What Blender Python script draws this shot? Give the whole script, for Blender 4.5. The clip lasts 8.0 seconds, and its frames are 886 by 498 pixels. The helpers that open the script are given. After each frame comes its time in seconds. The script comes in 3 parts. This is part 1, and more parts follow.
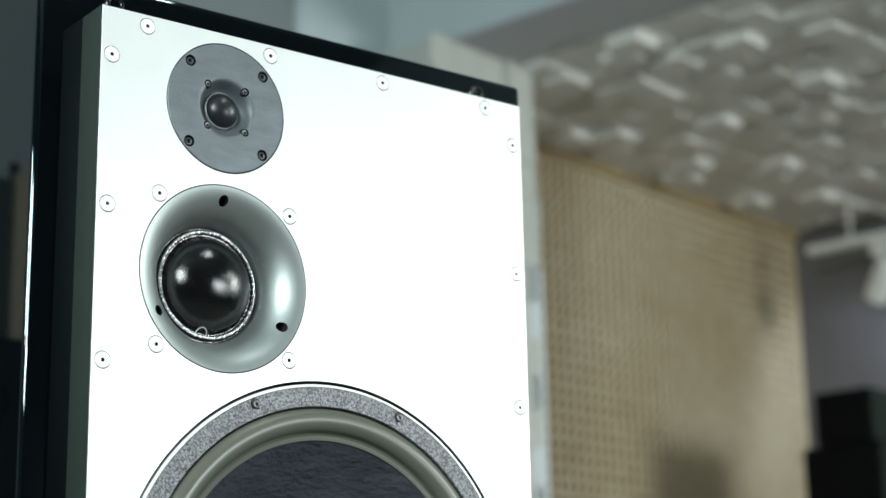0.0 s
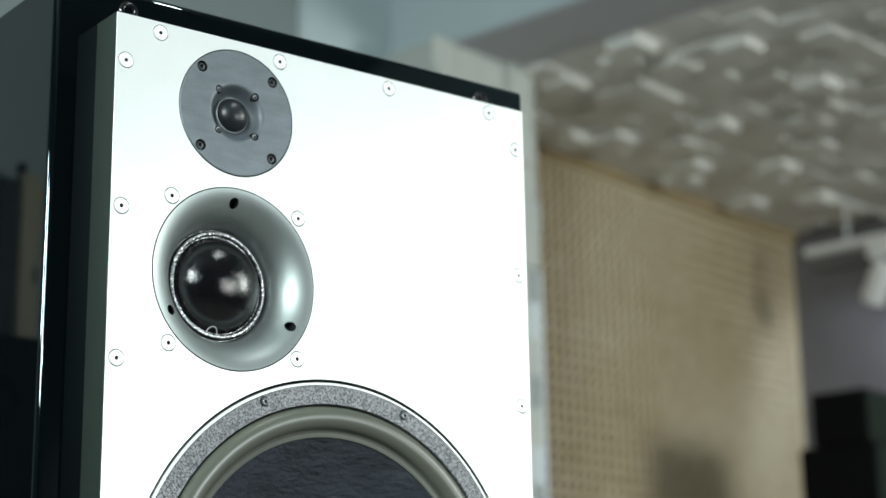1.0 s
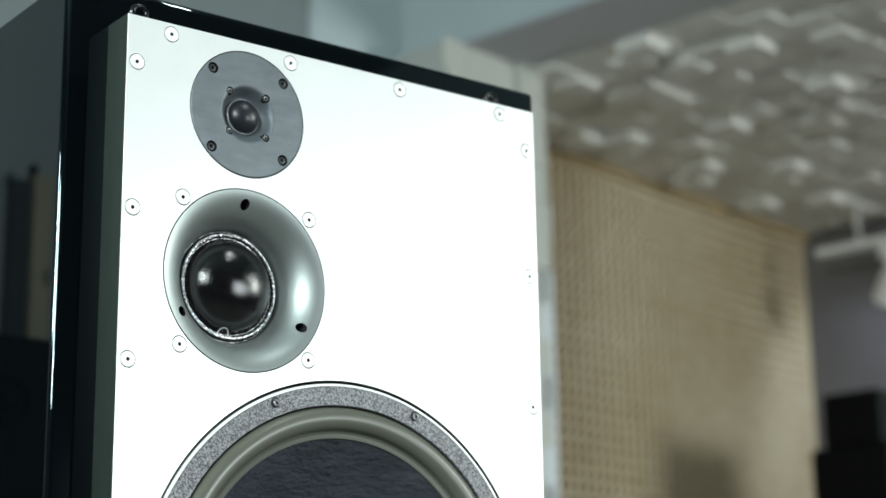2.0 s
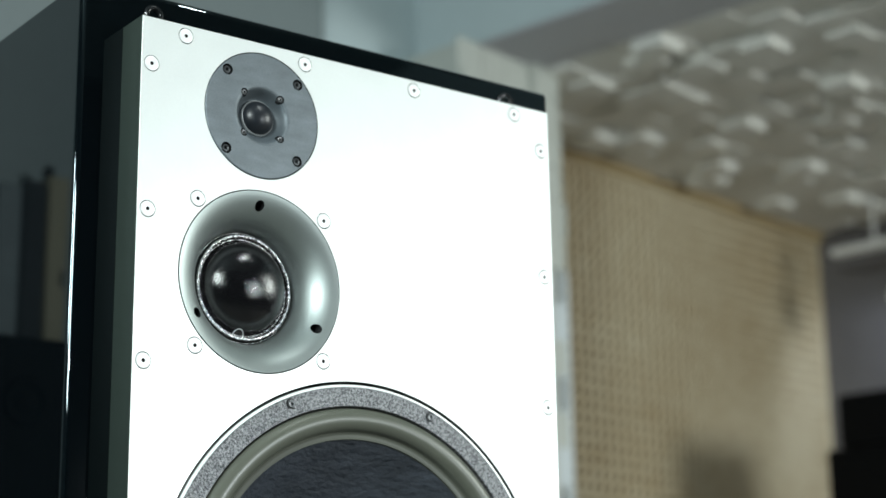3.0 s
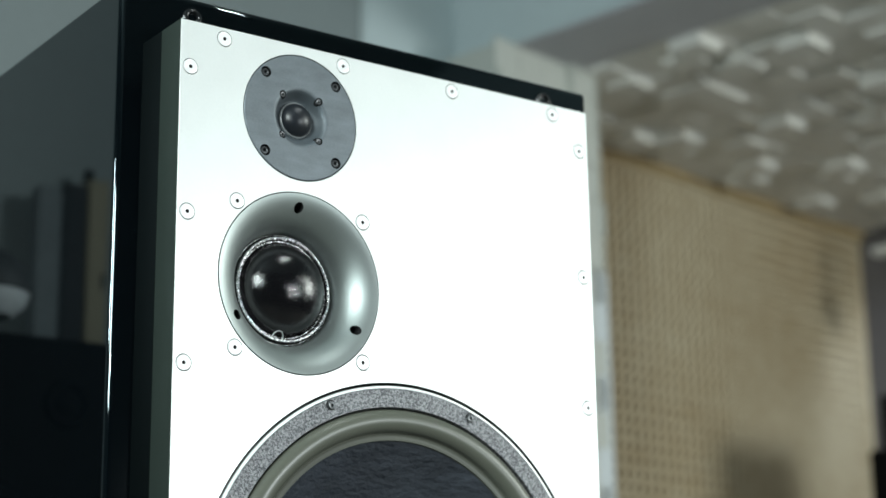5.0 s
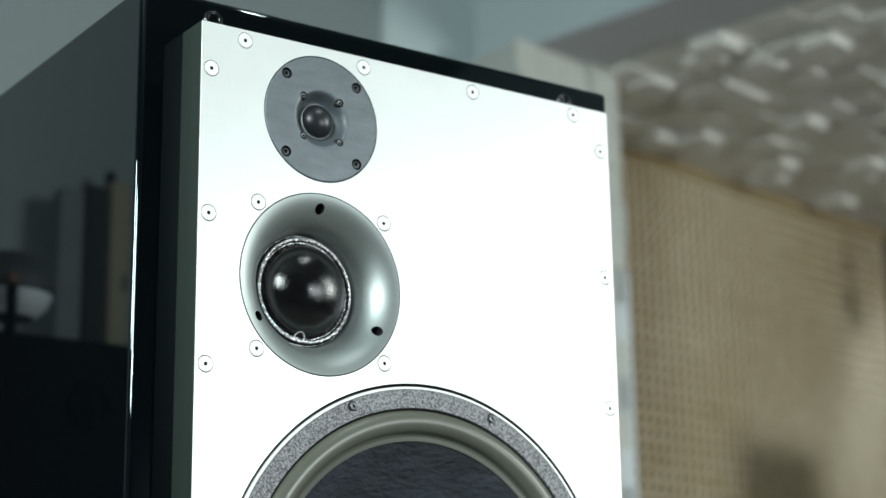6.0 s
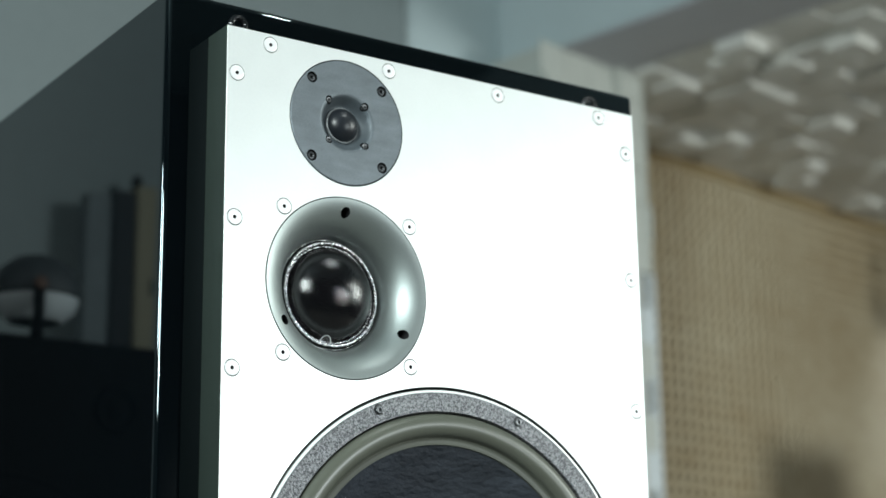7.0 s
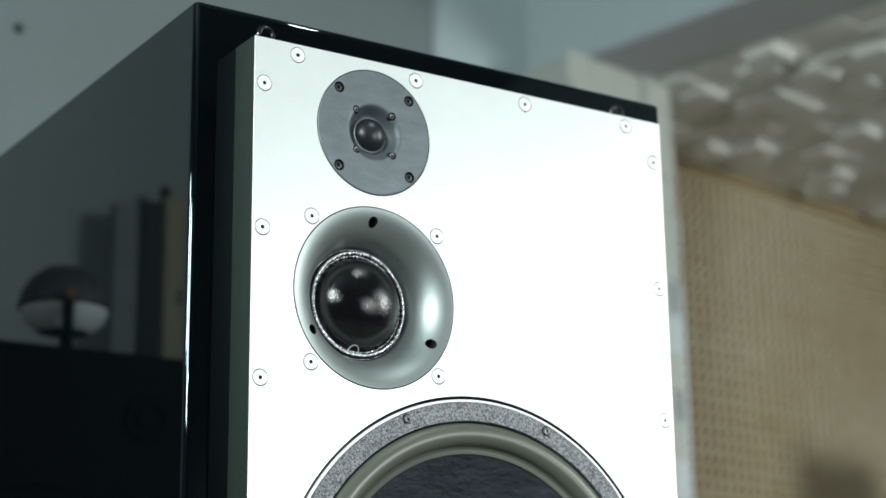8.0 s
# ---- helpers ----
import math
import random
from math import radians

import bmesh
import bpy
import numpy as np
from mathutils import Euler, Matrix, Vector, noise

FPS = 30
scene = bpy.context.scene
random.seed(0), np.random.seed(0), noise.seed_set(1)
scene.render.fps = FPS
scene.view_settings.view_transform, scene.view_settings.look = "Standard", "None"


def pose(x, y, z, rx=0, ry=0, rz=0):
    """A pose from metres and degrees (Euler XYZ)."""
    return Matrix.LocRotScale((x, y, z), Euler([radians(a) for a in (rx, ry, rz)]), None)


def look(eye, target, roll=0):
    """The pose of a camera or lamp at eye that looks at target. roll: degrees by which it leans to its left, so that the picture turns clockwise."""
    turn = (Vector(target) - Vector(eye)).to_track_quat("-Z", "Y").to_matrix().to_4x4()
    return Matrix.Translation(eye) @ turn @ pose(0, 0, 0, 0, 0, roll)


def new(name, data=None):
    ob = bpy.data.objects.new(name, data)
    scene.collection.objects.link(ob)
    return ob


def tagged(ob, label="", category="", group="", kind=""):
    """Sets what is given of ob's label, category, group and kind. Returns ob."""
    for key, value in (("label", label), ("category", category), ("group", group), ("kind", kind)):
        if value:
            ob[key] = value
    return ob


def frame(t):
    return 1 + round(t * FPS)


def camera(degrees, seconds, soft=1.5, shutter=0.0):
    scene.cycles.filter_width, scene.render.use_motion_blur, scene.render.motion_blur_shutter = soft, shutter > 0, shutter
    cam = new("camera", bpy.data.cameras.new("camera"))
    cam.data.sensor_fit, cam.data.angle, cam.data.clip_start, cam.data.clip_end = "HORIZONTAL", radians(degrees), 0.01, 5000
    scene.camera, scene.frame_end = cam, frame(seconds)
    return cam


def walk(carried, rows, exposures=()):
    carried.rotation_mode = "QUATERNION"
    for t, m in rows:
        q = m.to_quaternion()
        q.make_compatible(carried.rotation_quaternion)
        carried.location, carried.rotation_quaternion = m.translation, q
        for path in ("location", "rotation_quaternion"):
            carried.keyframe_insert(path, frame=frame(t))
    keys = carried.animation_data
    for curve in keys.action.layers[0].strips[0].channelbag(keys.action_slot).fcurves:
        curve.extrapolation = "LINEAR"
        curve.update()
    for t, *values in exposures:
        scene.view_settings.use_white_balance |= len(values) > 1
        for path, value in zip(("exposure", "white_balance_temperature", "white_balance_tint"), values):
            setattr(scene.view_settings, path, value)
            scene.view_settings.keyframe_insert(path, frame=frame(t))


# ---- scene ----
cam = camera(28.0, 8.0)
EYE = (-0.589, -1.161, -0.529)
START = (-0.564, -1.137, -0.522)
# seconds, yaw, pitch, roll of a slow pan; the camera eases back a hand's width at the start, then stands
PAN = [(0.0, -37.58, 14.72, 1.03), (0.2, -37.88, 14.68, 0.84), (0.5, -37.79, 14.69, 0.82), (1.0, -37.69, 14.71, 0.82),
       (1.5, -37.54, 14.73, 0.80), (3.0, -36.84, 14.78, 0.81), (3.5, -36.55, 14.79, 0.82), (4.0, -36.20, 14.80, 0.81),
       (4.5, -35.87, 14.82, 0.80), (6.0, -34.84, 14.86, 0.80), (6.5, -34.44, 14.91, 0.79), (7.0, -33.99, 14.98, 0.77),
       (7.5, -33.46, 15.11, 0.76), (8.0, -33.08, 15.29, 0.73)]
walk(cam, [(t, pose(*(START if t == 0 else EYE), 90 + pitch, roll, yaw)) for t, yaw, pitch, roll in PAN], exposures=[(0.0, 0.13), (0.5, 0.11), (1.5, 0.09), (3.0, 0.06), (4.5, 0.03), (6.5, 0.02), (8.0, 0.0)])
cam.data.dof.use_dof = True
cam.data.dof.focus_distance = 1.36
cam.data.dof.aperture_fstop = 4.6

# the room stands turned against the loudspeaker: u along the drilled wall, n out through it
ROOM = pose(2.133, 1.941, 0, 0, 0, 10.3)
FLOOR_Z = -1.6
CEIL_Z = 0.819

# ---- light ----
world = bpy.data.worlds.new("world")
scene.world = world
world.use_nodes = True
world.node_tree.nodes["Background"].inputs[0].default_value = (0.5, 0.55, 0.6, 1)
world.node_tree.nodes["Background"].inputs[1].default_value = 0.05


def area(name, eye, target, w, h, watts, colour):
    data = bpy.data.lights.new(name, "AREA")
    data.shape, data.size, data.size_y = "RECTANGLE", w, h
    data.energy, data.color = watts, colour
    ob = new(name, data)
    ob.matrix_world = look(eye, target)
    return ob


def spot(name, eye, target, watts, degrees, colour, radius=0.03, blend=0.6):
    data = bpy.data.lights.new(name, "SPOT")
    data.energy, data.spot_size, data.spot_blend, data.color, data.shadow_soft_size = watts, radians(degrees), blend, colour, radius
    ob = new(name, data)
    ob.matrix_world = look(eye, target)
    return ob


rm = lambda u, n, z: tuple(ROOM @ Vector((u, n, z)))
spot("lamp_front", (1.18, -2.15, -0.06), (0.18, 0, -0.74), 112, 44, (0.90, 0.99, 1.0), 0.028, 1.0)
spot("lamp_left", (-1.26, -1.64, 0.33), (0.15, 0, -0.45), 20, 46, (0.89, 0.985, 1.0), 0.024, 0.9)
spot("lamp_top", (0.33, -0.45, 0.64), (0.15, -0.06, -0.5), 6, 70, (0.92, 1.0, 0.97), 0.025)
area("lamp_window", (-2.7, -0.25, 0.74), (0.0, 0, -0.1), 0.2, 0.7, 5, (0.82, 0.96, 1.0)).data.spread = radians(50)
# two unseen area lamps, added to lift the walls and ceiling behind
area("fill_room", rm(0.45, -4.2, 0.66), rm(0.2, 0.0, 0.2), 1.0, 1.0, 86, (0.92, 1.0, 0.96))
area("fill_room_left", rm(-4.4, -2.6, 0.55), rm(0.4, -0.6, 0.3), 0.6, 0.6, 52, (0.88, 1.0, 0.98))
spot("lamp_track", rm(0.975, -0.46, 0.49), rm(1.155, -0.22, 0.34), 3.0, 100, (0.74, 0.85, 1.0))


# ---- materials ----
def material(name, colour, rough=0.5, metal=0.0, vary=0.0, scale=8.0, bump=0.0, bump_scale=200.0, coat=0.0, rough_vary=0.0, stretch=(1, 1, 1), second=None, span=(0.3, 0.7), shine=0.5, tint=(1, 1, 1)):
    m = bpy.data.materials.new(name)
    m.use_nodes = True
    nt = m.node_tree
    b = nt.nodes["Principled BSDF"]
    b.inputs["Roughness"].default_value, b.inputs["Metallic"].default_value = rough, metal
    b.inputs["Specular IOR Level"].default_value, b.inputs["Specular Tint"].default_value = shine, (*tint, 1)
    b.inputs["Coat Weight"].default_value, b.inputs["Coat Roughness"].default_value = coat, 0.03
    co = nt.nodes.new("ShaderNodeTexCoord")
    mp = nt.nodes.new("ShaderNodeMapping")
    mp.inputs["Scale"].default_value = stretch
    nt.links.new(co.outputs["Object"], mp.inputs["Vector"])
    b.inputs["Base Color"].default_value = (*colour, 1)
    if vary or second:
        big = nt.nodes.new("ShaderNodeTexNoise")
        big.inputs["Scale"].default_value, big.inputs["Detail"].default_value = scale, 6
        fine = nt.nodes.new("ShaderNodeTexNoise")
        fine.inputs["Scale"].default_value, fine.inputs["Detail"].default_value = scale * 14, 3
        mean = nt.nodes.new("ShaderNodeMix")
        mean.inputs[0].default_value = 0.4
        ramp = nt.nodes.new("ShaderNodeMapRange")
        ramp.inputs[1].default_value, ramp.inputs[2].default_value = span
        mix = nt.nodes.new("ShaderNodeMix")
        mix.data_type = "RGBA"
        low = second or tuple(c * (1 - vary) for c in colour)
        mix.inputs[6].default_value, mix.inputs[7].default_value = (*low, 1), (*colour, 1)
        for n_ in (big, fine):
            nt.links.new(mp.outputs[0], n_.inputs["Vector"])
        nt.links.new(big.outputs[0], mean.inputs[2])
        nt.links.new(fine.outputs[0], mean.inputs[3])
        nt.links.new(mean.outputs[0], ramp.inputs[0])
        nt.links.new(ramp.outputs[0], mix.inputs[0])
        nt.links.new(mix.outputs[2], b.inputs["Base Color"])
        if rough_vary:
            rr = nt.nodes.new("ShaderNodeMapRange")
            rr.inputs[3].default_value, rr.inputs[4].default_value = max(0.0, rough - rough_vary), min(1.0, rough + rough_vary)
            nt.links.new(mean.outputs[0], rr.inputs[0])
            nt.links.new(rr.outputs[0], b.inputs["Roughness"])
    if bump:
        tex = nt.nodes.new("ShaderNodeTexNoise")
        tex.inputs["Scale"].default_value, tex.inputs["Detail"].default_value = bump_scale, 4
        nt.links.new(mp.outputs[0], tex.inputs["Vector"])
        bn = nt.nodes.new("ShaderNodeBump")
        bn.inputs["Strength"].default_value, bn.inputs["Distance"].default_value = bump, 0.5 / bump_scale
        nt.links.new(tex.outputs[0], bn.inputs["Height"])
        nt.links.new(bn.outputs[0], b.inputs["Normal"])
    return m


M = {
    "baffle": material("anodised_aluminium", (0.80, 0.83, 0.82), 0.42, 0.35, vary=0.05, scale=30, bump=0.06, bump_scale=1500, rough_vary=0.06),
    "lacquer": material("black_lacquer", (0.0014, 0.0026, 0.0035), 0.02, 0.0, vary=0.3, scale=3, coat=0.45, tint=(0.74, 0.98, 1.05)),
    "sub": material("sub_baffle_dark", (0.024, 0.033, 0.028), 0.5, 0.0, vary=0.12, scale=20, bump=0.05, bump_scale=900, shine=0.12),
    "steel": material("screw_steel", (0.93, 0.94, 0.94), 0.38, 0.2, vary=0.06, scale=300, bump=0.1, bump_scale=3000),
    "dark_steel": material("dark_screw_steel", (0.07, 0.075, 0.08), 0.38, 0.6, vary=0.3, scale=300),
    "mid_steel": material("mid_screw_steel", (0.12, 0.125, 0.13), 0.36, 0.6, vary=0.3, scale=300),
    # near black, mostly for the shade down inside holes and gaps
    "recess": material("black_recess", (0.006, 0.006, 0.007), 0.7, 0.0, vary=0.3, scale=200),
    "plate": material("tweeter_faceplate", (0.170, 0.198, 0.219), 0.42, 0.35, vary=0.42, scale=38, bump=0.4, bump_scale=1100, stretch=(1, 1, 3)),
    # faceplate metal again, darkened for the shade inside the dish
    "dish_shaded": material("tweeter_dish_shaded", (0.095, 0.115, 0.130), 0.50, 0.2, vary=0.2, scale=80, bump=0.15, bump_scale=1100),
    "dome": material("tweeter_dome_cloth", (0.012, 0.015, 0.020), 0.36, 0.0, vary=0.3, scale=300, bump=0.06, bump_scale=2600),
    "bright_ring": material("dome_ring", (0.42, 0.44, 0.45), 0.4, 0.25, vary=0.2, scale=200),
    "horn": material("waveguide_satin", (0.345, 0.385, 0.378), 0.46, 0.92, vary=0.06, scale=40, bump=0.03, bump_scale=1500),
    "tar": material("doped_dome", (0.006, 0.006, 0.007), 0.10, 0.0, vary=0.4, scale=120, bump=0.30, bump_scale=620, rough_vary=0.07),
    "tar_ring": material("doped_ring", (0.86, 0.86, 0.88), 0.26, 0.8, vary=0.75, scale=420, bump=0.3, bump_scale=700, span=(0.36, 0.54), rough_vary=0.1),
    "hammer": material("hammered_chassis", (0.21, 0.215, 0.225), 0.34, 0.5, scale=660, bump=1.0, bump_scale=560, second=(0.028, 0.030, 0.034), span=(0.42, 0.58)),
    "rubber": material("surround_rubber", (0.092, 0.098, 0.078), 0.35, 0.0, vary=0.12, scale=30, bump=0.05, bump_scale=900),
    "cone": material("paper_cone", (0.055, 0.064, 0.080), 0.32, 0.0, vary=0.5, scale=34, bump=0.5, bump_scale=95, rough_vary=0.1, stretch=(1, 1, 2.2)),
    "socket": material("socket_plastic", (0.008, 0.009, 0.010), 0.2, 0.0, vary=0.3, scale=200),
    "ply": material("drilled_board", (0.60, 0.52, 0.37), 0.6, 0.0, scale=1.7, bump=0.08, bump_scale=500, second=(0.43, 0.33, 0.20), span=(0.38, 0.62)),
    "pine": material("pine_trim", (0.52, 0.39, 0.21), 0.5, 0.0, vary=0.35, scale=6, stretch=(0.4, 4, 4), bump=0.1, bump_scale=300),
    "void": material("dark_cavity_backing", (0.035, 0.028, 0.02), 0.9, 0.0, vary=0.4, scale=40),
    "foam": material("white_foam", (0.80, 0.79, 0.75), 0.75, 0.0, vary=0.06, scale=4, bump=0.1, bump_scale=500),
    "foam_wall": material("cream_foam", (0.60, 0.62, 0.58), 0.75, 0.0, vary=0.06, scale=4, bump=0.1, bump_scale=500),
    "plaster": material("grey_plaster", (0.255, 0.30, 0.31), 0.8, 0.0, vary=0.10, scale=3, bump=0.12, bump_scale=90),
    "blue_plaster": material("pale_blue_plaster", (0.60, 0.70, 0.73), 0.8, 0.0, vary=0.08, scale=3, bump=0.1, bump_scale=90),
    "beam": material("beam_grey", (0.53, 0.53, 0.56), 0.75, 0.0, vary=0.1, scale=4, bump=0.1, bump_scale=120),
    "slate": material("slate_plaster", (0.155, 0.148, 0.155), 0.7, 0.0, scale=5, bump=0.25, bump_scale=60, second=(0.10, 0.095, 0.10)),
    "white_metal": material("white_enamel", (0.82, 0.82, 0.81), 0.35, 0.0, vary=0.05, scale=20),
    "black_vinyl": material("black_vinyl", (0.0025, 0.0025, 0.003), 0.75, 0.0, vary=0.3, scale=60, bump=0.1, bump_scale=900, shine=0.12),
    # floor is out of view; this tone sets how much light it bounces up
    "carpet": material("bounce_carpet", (0.36, 0.345, 0.32), 0.95, 0.0, vary=0.3, scale=30, bump=0.5, bump_scale=700),
    "white_paint": material("white_wall_paint", (0.70, 0.75, 0.78), 0.6, 0.0, vary=0.05, scale=5, bump=0.06, bump_scale=200),
    "felt": material("charcoal_felt", (0.032, 0.036, 0.04), 0.9, 0.0, vary=0.2, scale=60, bump=0.2, bump_scale=800),
    "grey_strip": material("grey_strip", (0.19, 0.22, 0.235), 0.9, 0.0, vary=0.2, scale=60, bump=0.2, bump_scale=800),
    "birch_edge": material("birch_edge", (0.30, 0.27, 0.18), 0.6, 0.0, vary=0.25, scale=12, stretch=(6, 6, 0.6), bump=0.1, bump_scale=300),
    "orange": material("orange_plastic", (0.08, 0.03, 0.012), 0.6, 0.0, vary=0.1, scale=60),
    "shade": material("shade_enamel", (0.055, 0.062, 0.068), 0.5, 0.0, vary=0.2, scale=50),
    "milk": material("white_enamel_bowl", (0.86, 0.91, 0.94), 0.3, 0.0, vary=0.08, scale=40),
}


# ---- building helpers ----
def link_mesh(name, me, mat, parent=None, label="", matrix=None):
    me.materials.append(M[mat])
    ob = new(name, me)
    if parent:
        ob.parent = parent
    if matrix is not None:
        ob.matrix_basis = matrix
    if label:
        tagged(ob, label)
    return ob


def part(name, bm, mat, parent=None, label="", matrix=None, smooth=True, angle=32):
    me = bpy.data.meshes.new(name)
    bmesh.ops.recalc_face_normals(bm, faces=bm.faces)
    bm.to_mesh(me)
    bm.free()
    if smooth:
        me.polygons.foreach_set("use_smooth", [True] * len(me.polygons))
        me.set_sharp_from_angle(angle=radians(angle))
        # broad flat faces keep their own normal, so that their reflections stay true
        for p in me.polygons:
            if max(abs(c) for c in p.normal) > 0.99999:
                p.use_smooth = False
    return link_mesh(name, me, mat, parent, label, matrix)


def empty(name, matrix, label, category, group="", kind=""):
    ob = new(name)
    ob.empty_display_size = 0.05
    ob.matrix_basis = matrix
    return tagged(ob, label, category, group, kind)


def box(lo, hi, bevel=0.0, segs=2, bm=None):
    bm = bm or bmesh.new()
    c = [(a + b) / 2 for a, b in zip(lo, hi)]
    s = [abs(b - a) for a, b in zip(lo, hi)]
    made = bmesh.ops.create_cube(bm, size=1.0, matrix=Matrix.Translation(c) @ Matrix.Diagonal((*s, 1)))
    if bevel:
        edges = list({e for v in made["verts"] for e in v.link_edges})
        bmesh.ops.bevel(bm, geom=edges, offset=bevel, segments=segs, profile=0.5, affect="EDGES")
    return bm


def lathe(profile, segs=64, bm=None, centre=(0, 0, 0)):
    """Turns (radius, depth) pairs round the y axis."""
    bm = bm or bmesh.new()
    rings = []
    for r, y in profile:
        if r < 1e-6:
            rings.append([bm.verts.new((centre[0], centre[1] + y, centre[2]))])
        else:
            rings.append([bm.verts.new((centre[0] + r * math.cos(2 * math.pi * k / segs), centre[1] + y, centre[2] + r * math.sin(2 * math.pi * k / segs))) for k in range(segs)])
    for a, b in zip(rings, rings[1:]):
        for k in range(segs):
            j = (k + 1) % segs
            if len(a) == 1 and len(b) == 1:
                continue
            if len(a) == 1:
                bm.faces.new((a[0], b[k], b[j]))
            elif len(b) == 1:
                bm.faces.new((a[k], a[j], b[0]))
            else:
                bm.faces.new((a[k], a[j], b[j], b[k]))
    return bm


def upright(profile, segs=32):
    """The same, round the z axis: (radius, height) pairs."""
    bm = lathe(profile, segs)
    bmesh.ops.rotate(bm, verts=bm.verts, cent=(0, 0, 0), matrix=Matrix.Rotation(radians(90), 3, "X"))
    return bm


def slab(name, outline, holes, thick, bevel, resolution=4):
    """A plate in the x-z plane, front at y=0, with round holes (x, z, r, points)."""
    cu = bpy.data.curves.new(name, "CURVE")
    cu.dimensions, cu.fill_mode = "2D", "BOTH"
    cu.extrude, cu.bevel_depth, cu.bevel_resolution = thick / 2 - bevel, bevel, 2
    cu.offset = -bevel
    loops = [outline] + [[(x + r * math.cos(2 * math.pi * k / n), z + r * math.sin(2 * math.pi * k / n)) for k in range(n)] for x, z, r, n in holes]
    for loop in loops:
        sp = cu.splines.new("POLY")
        sp.points.add(len(loop) - 1)
        for p, (x, z) in zip(sp.points, loop):
            p.co = (x, z, 0, 1)
        sp.use_cyclic_u = True
    ob = bpy.data.objects.new(name, cu)
    scene.collection.objects.link(ob)
    deps = bpy.context.evaluated_depsgraph_get()
    me = bpy.data.meshes.new_from_object(ob.evaluated_get(deps))
    bpy.data.objects.remove(ob)
    me.materials.clear()
    me.transform(Matrix.Translation((0, thick / 2, 0)) @ Matrix.Rotation(radians(90), 4, "X"))
    me.polygons.foreach_set("use_smooth", [True] * len(me.polygons))
    me.set_sharp_from_angle(angle=radians(25))
    return me


def drilled(bm, spots, r, y0, y1, segs=24):
    """Cuts round holes along y through a closed body."""
    me = bpy.data.meshes.new("body")
    bmesh.ops.recalc_face_normals(bm, faces=bm.faces)
    bm.to_mesh(me)
    bm.free()
    drill = bmesh.new()
    for x, z in spots:
        lathe([(0, y0), (r, y0), (r, y1), (0, y1)], segs, drill, (x, 0, z))
    bmesh.ops.recalc_face_normals(drill, faces=drill.faces)
    tool = bpy.data.meshes.new("drill")
    drill.to_mesh(tool)
    drill.free()
    a, b = new("body", me), new("drill", tool)
    cut = a.modifiers.new("cut", "BOOLEAN")
    cut.operation, cut.solver, cut.object = "DIFFERENCE", "EXACT", b
    done = bpy.data.meshes.new_from_object(a.evaluated_get(bpy.context.evaluated_depsgraph_get()))
    bpy.data.objects.remove(a)
    bpy.data.objects.remove(b)
    out = bmesh.new()
    out.from_mesh(done)
    return out


# ---- the large structure ----
def black_bores(ob, spots, r):
    # bore walls go black: the shade in the holes is put into colour
    if len(ob.data.materials) == 1:
        ob.data.materials.append(M["recess"])
    for p in ob.data.polygons:
        if abs(p.normal.y) < 0.3 and any(abs(math.hypot(p.center.x - x, p.center.z - z) - r) < 0.06 * r for x, z in spots):
            p.material_index = 1


def structure(name, bm, mat, label, category, matrix=ROOM, smooth=True):
    ob = part(name, bm, mat, None, "", matrix, smooth)
    return tagged(ob, label, category, kind="structure")


U0, U1, N0, N1 = -5.2, 1.155, -5.2, 0.0
structure("floor", box((U0 - 0.2, N0 - 0.2, FLOOR_Z - 0.15), (U1 + 0.2, N1 + 0.2, FLOOR_Z)), "carpet", "unseen floor of the listening room, toned for bounce light", "floor")
structure("wall_north", box((U0, N1 + 0.06, FLOOR_Z), (U1 + 0.2, N1 + 0.25, 1.35)), "blue_plaster", "pale blue painted plaster wall behind the loudspeaker", "wall")
structure("wall_east", box((U1, N0, FLOOR_Z), (U1 + 0.2, N1 + 0.06, 1.35)), "slate", "dark slate grey mottled plaster wall under a spotlight", "wall")
structure("wall_south", box((U0, N0 - 0.2, FLOOR_Z), (U1 + 0.2, N0, 1.35)), "felt", "charcoal felt covered wall", "wall")
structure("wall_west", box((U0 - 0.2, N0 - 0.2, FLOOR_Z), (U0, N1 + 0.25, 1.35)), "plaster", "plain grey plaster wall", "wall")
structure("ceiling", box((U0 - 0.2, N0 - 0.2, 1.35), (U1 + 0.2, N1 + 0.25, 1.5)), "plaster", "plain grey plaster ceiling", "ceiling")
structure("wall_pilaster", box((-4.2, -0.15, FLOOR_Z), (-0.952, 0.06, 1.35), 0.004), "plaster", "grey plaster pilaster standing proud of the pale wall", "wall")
structure("wall_recess", box((-0.951, -0.125, FLOOR_Z), (-0.656, 0.059, 1.349)), "blue_plaster", "pale blue painted wall strip between pilaster and pier", "wall")
structure("wall_hook", lathe([(0, -0.006), (0.006, -0.006), (0.008, -0.003), (0.008, 0.0)], 24, None, (-1.879, -0.150, 0.585)), "dark_steel", "small dark round wall plug", "wall plug")
# thin slab that makes the beam's underside greyer than its sides
structure("beam_soffit", box((-0.654, N0, 0.808), (-0.456, -0.001, 0.8148), 0.001), "beam", "grey underside of the ceiling beam", "beam")
structure("ceiling_beam", box((-0.655, N0, 0.815), (-0.455, 0.058, 1.35), 0.004), "blue_plaster", "pale painted ceiling beam running across the room", "beam")

# foam skyline ceiling: one mesh of square blocks that hang to differing depths
CELL, CELL_U, CELL_N = 0.0786, -0.451, 0.0157
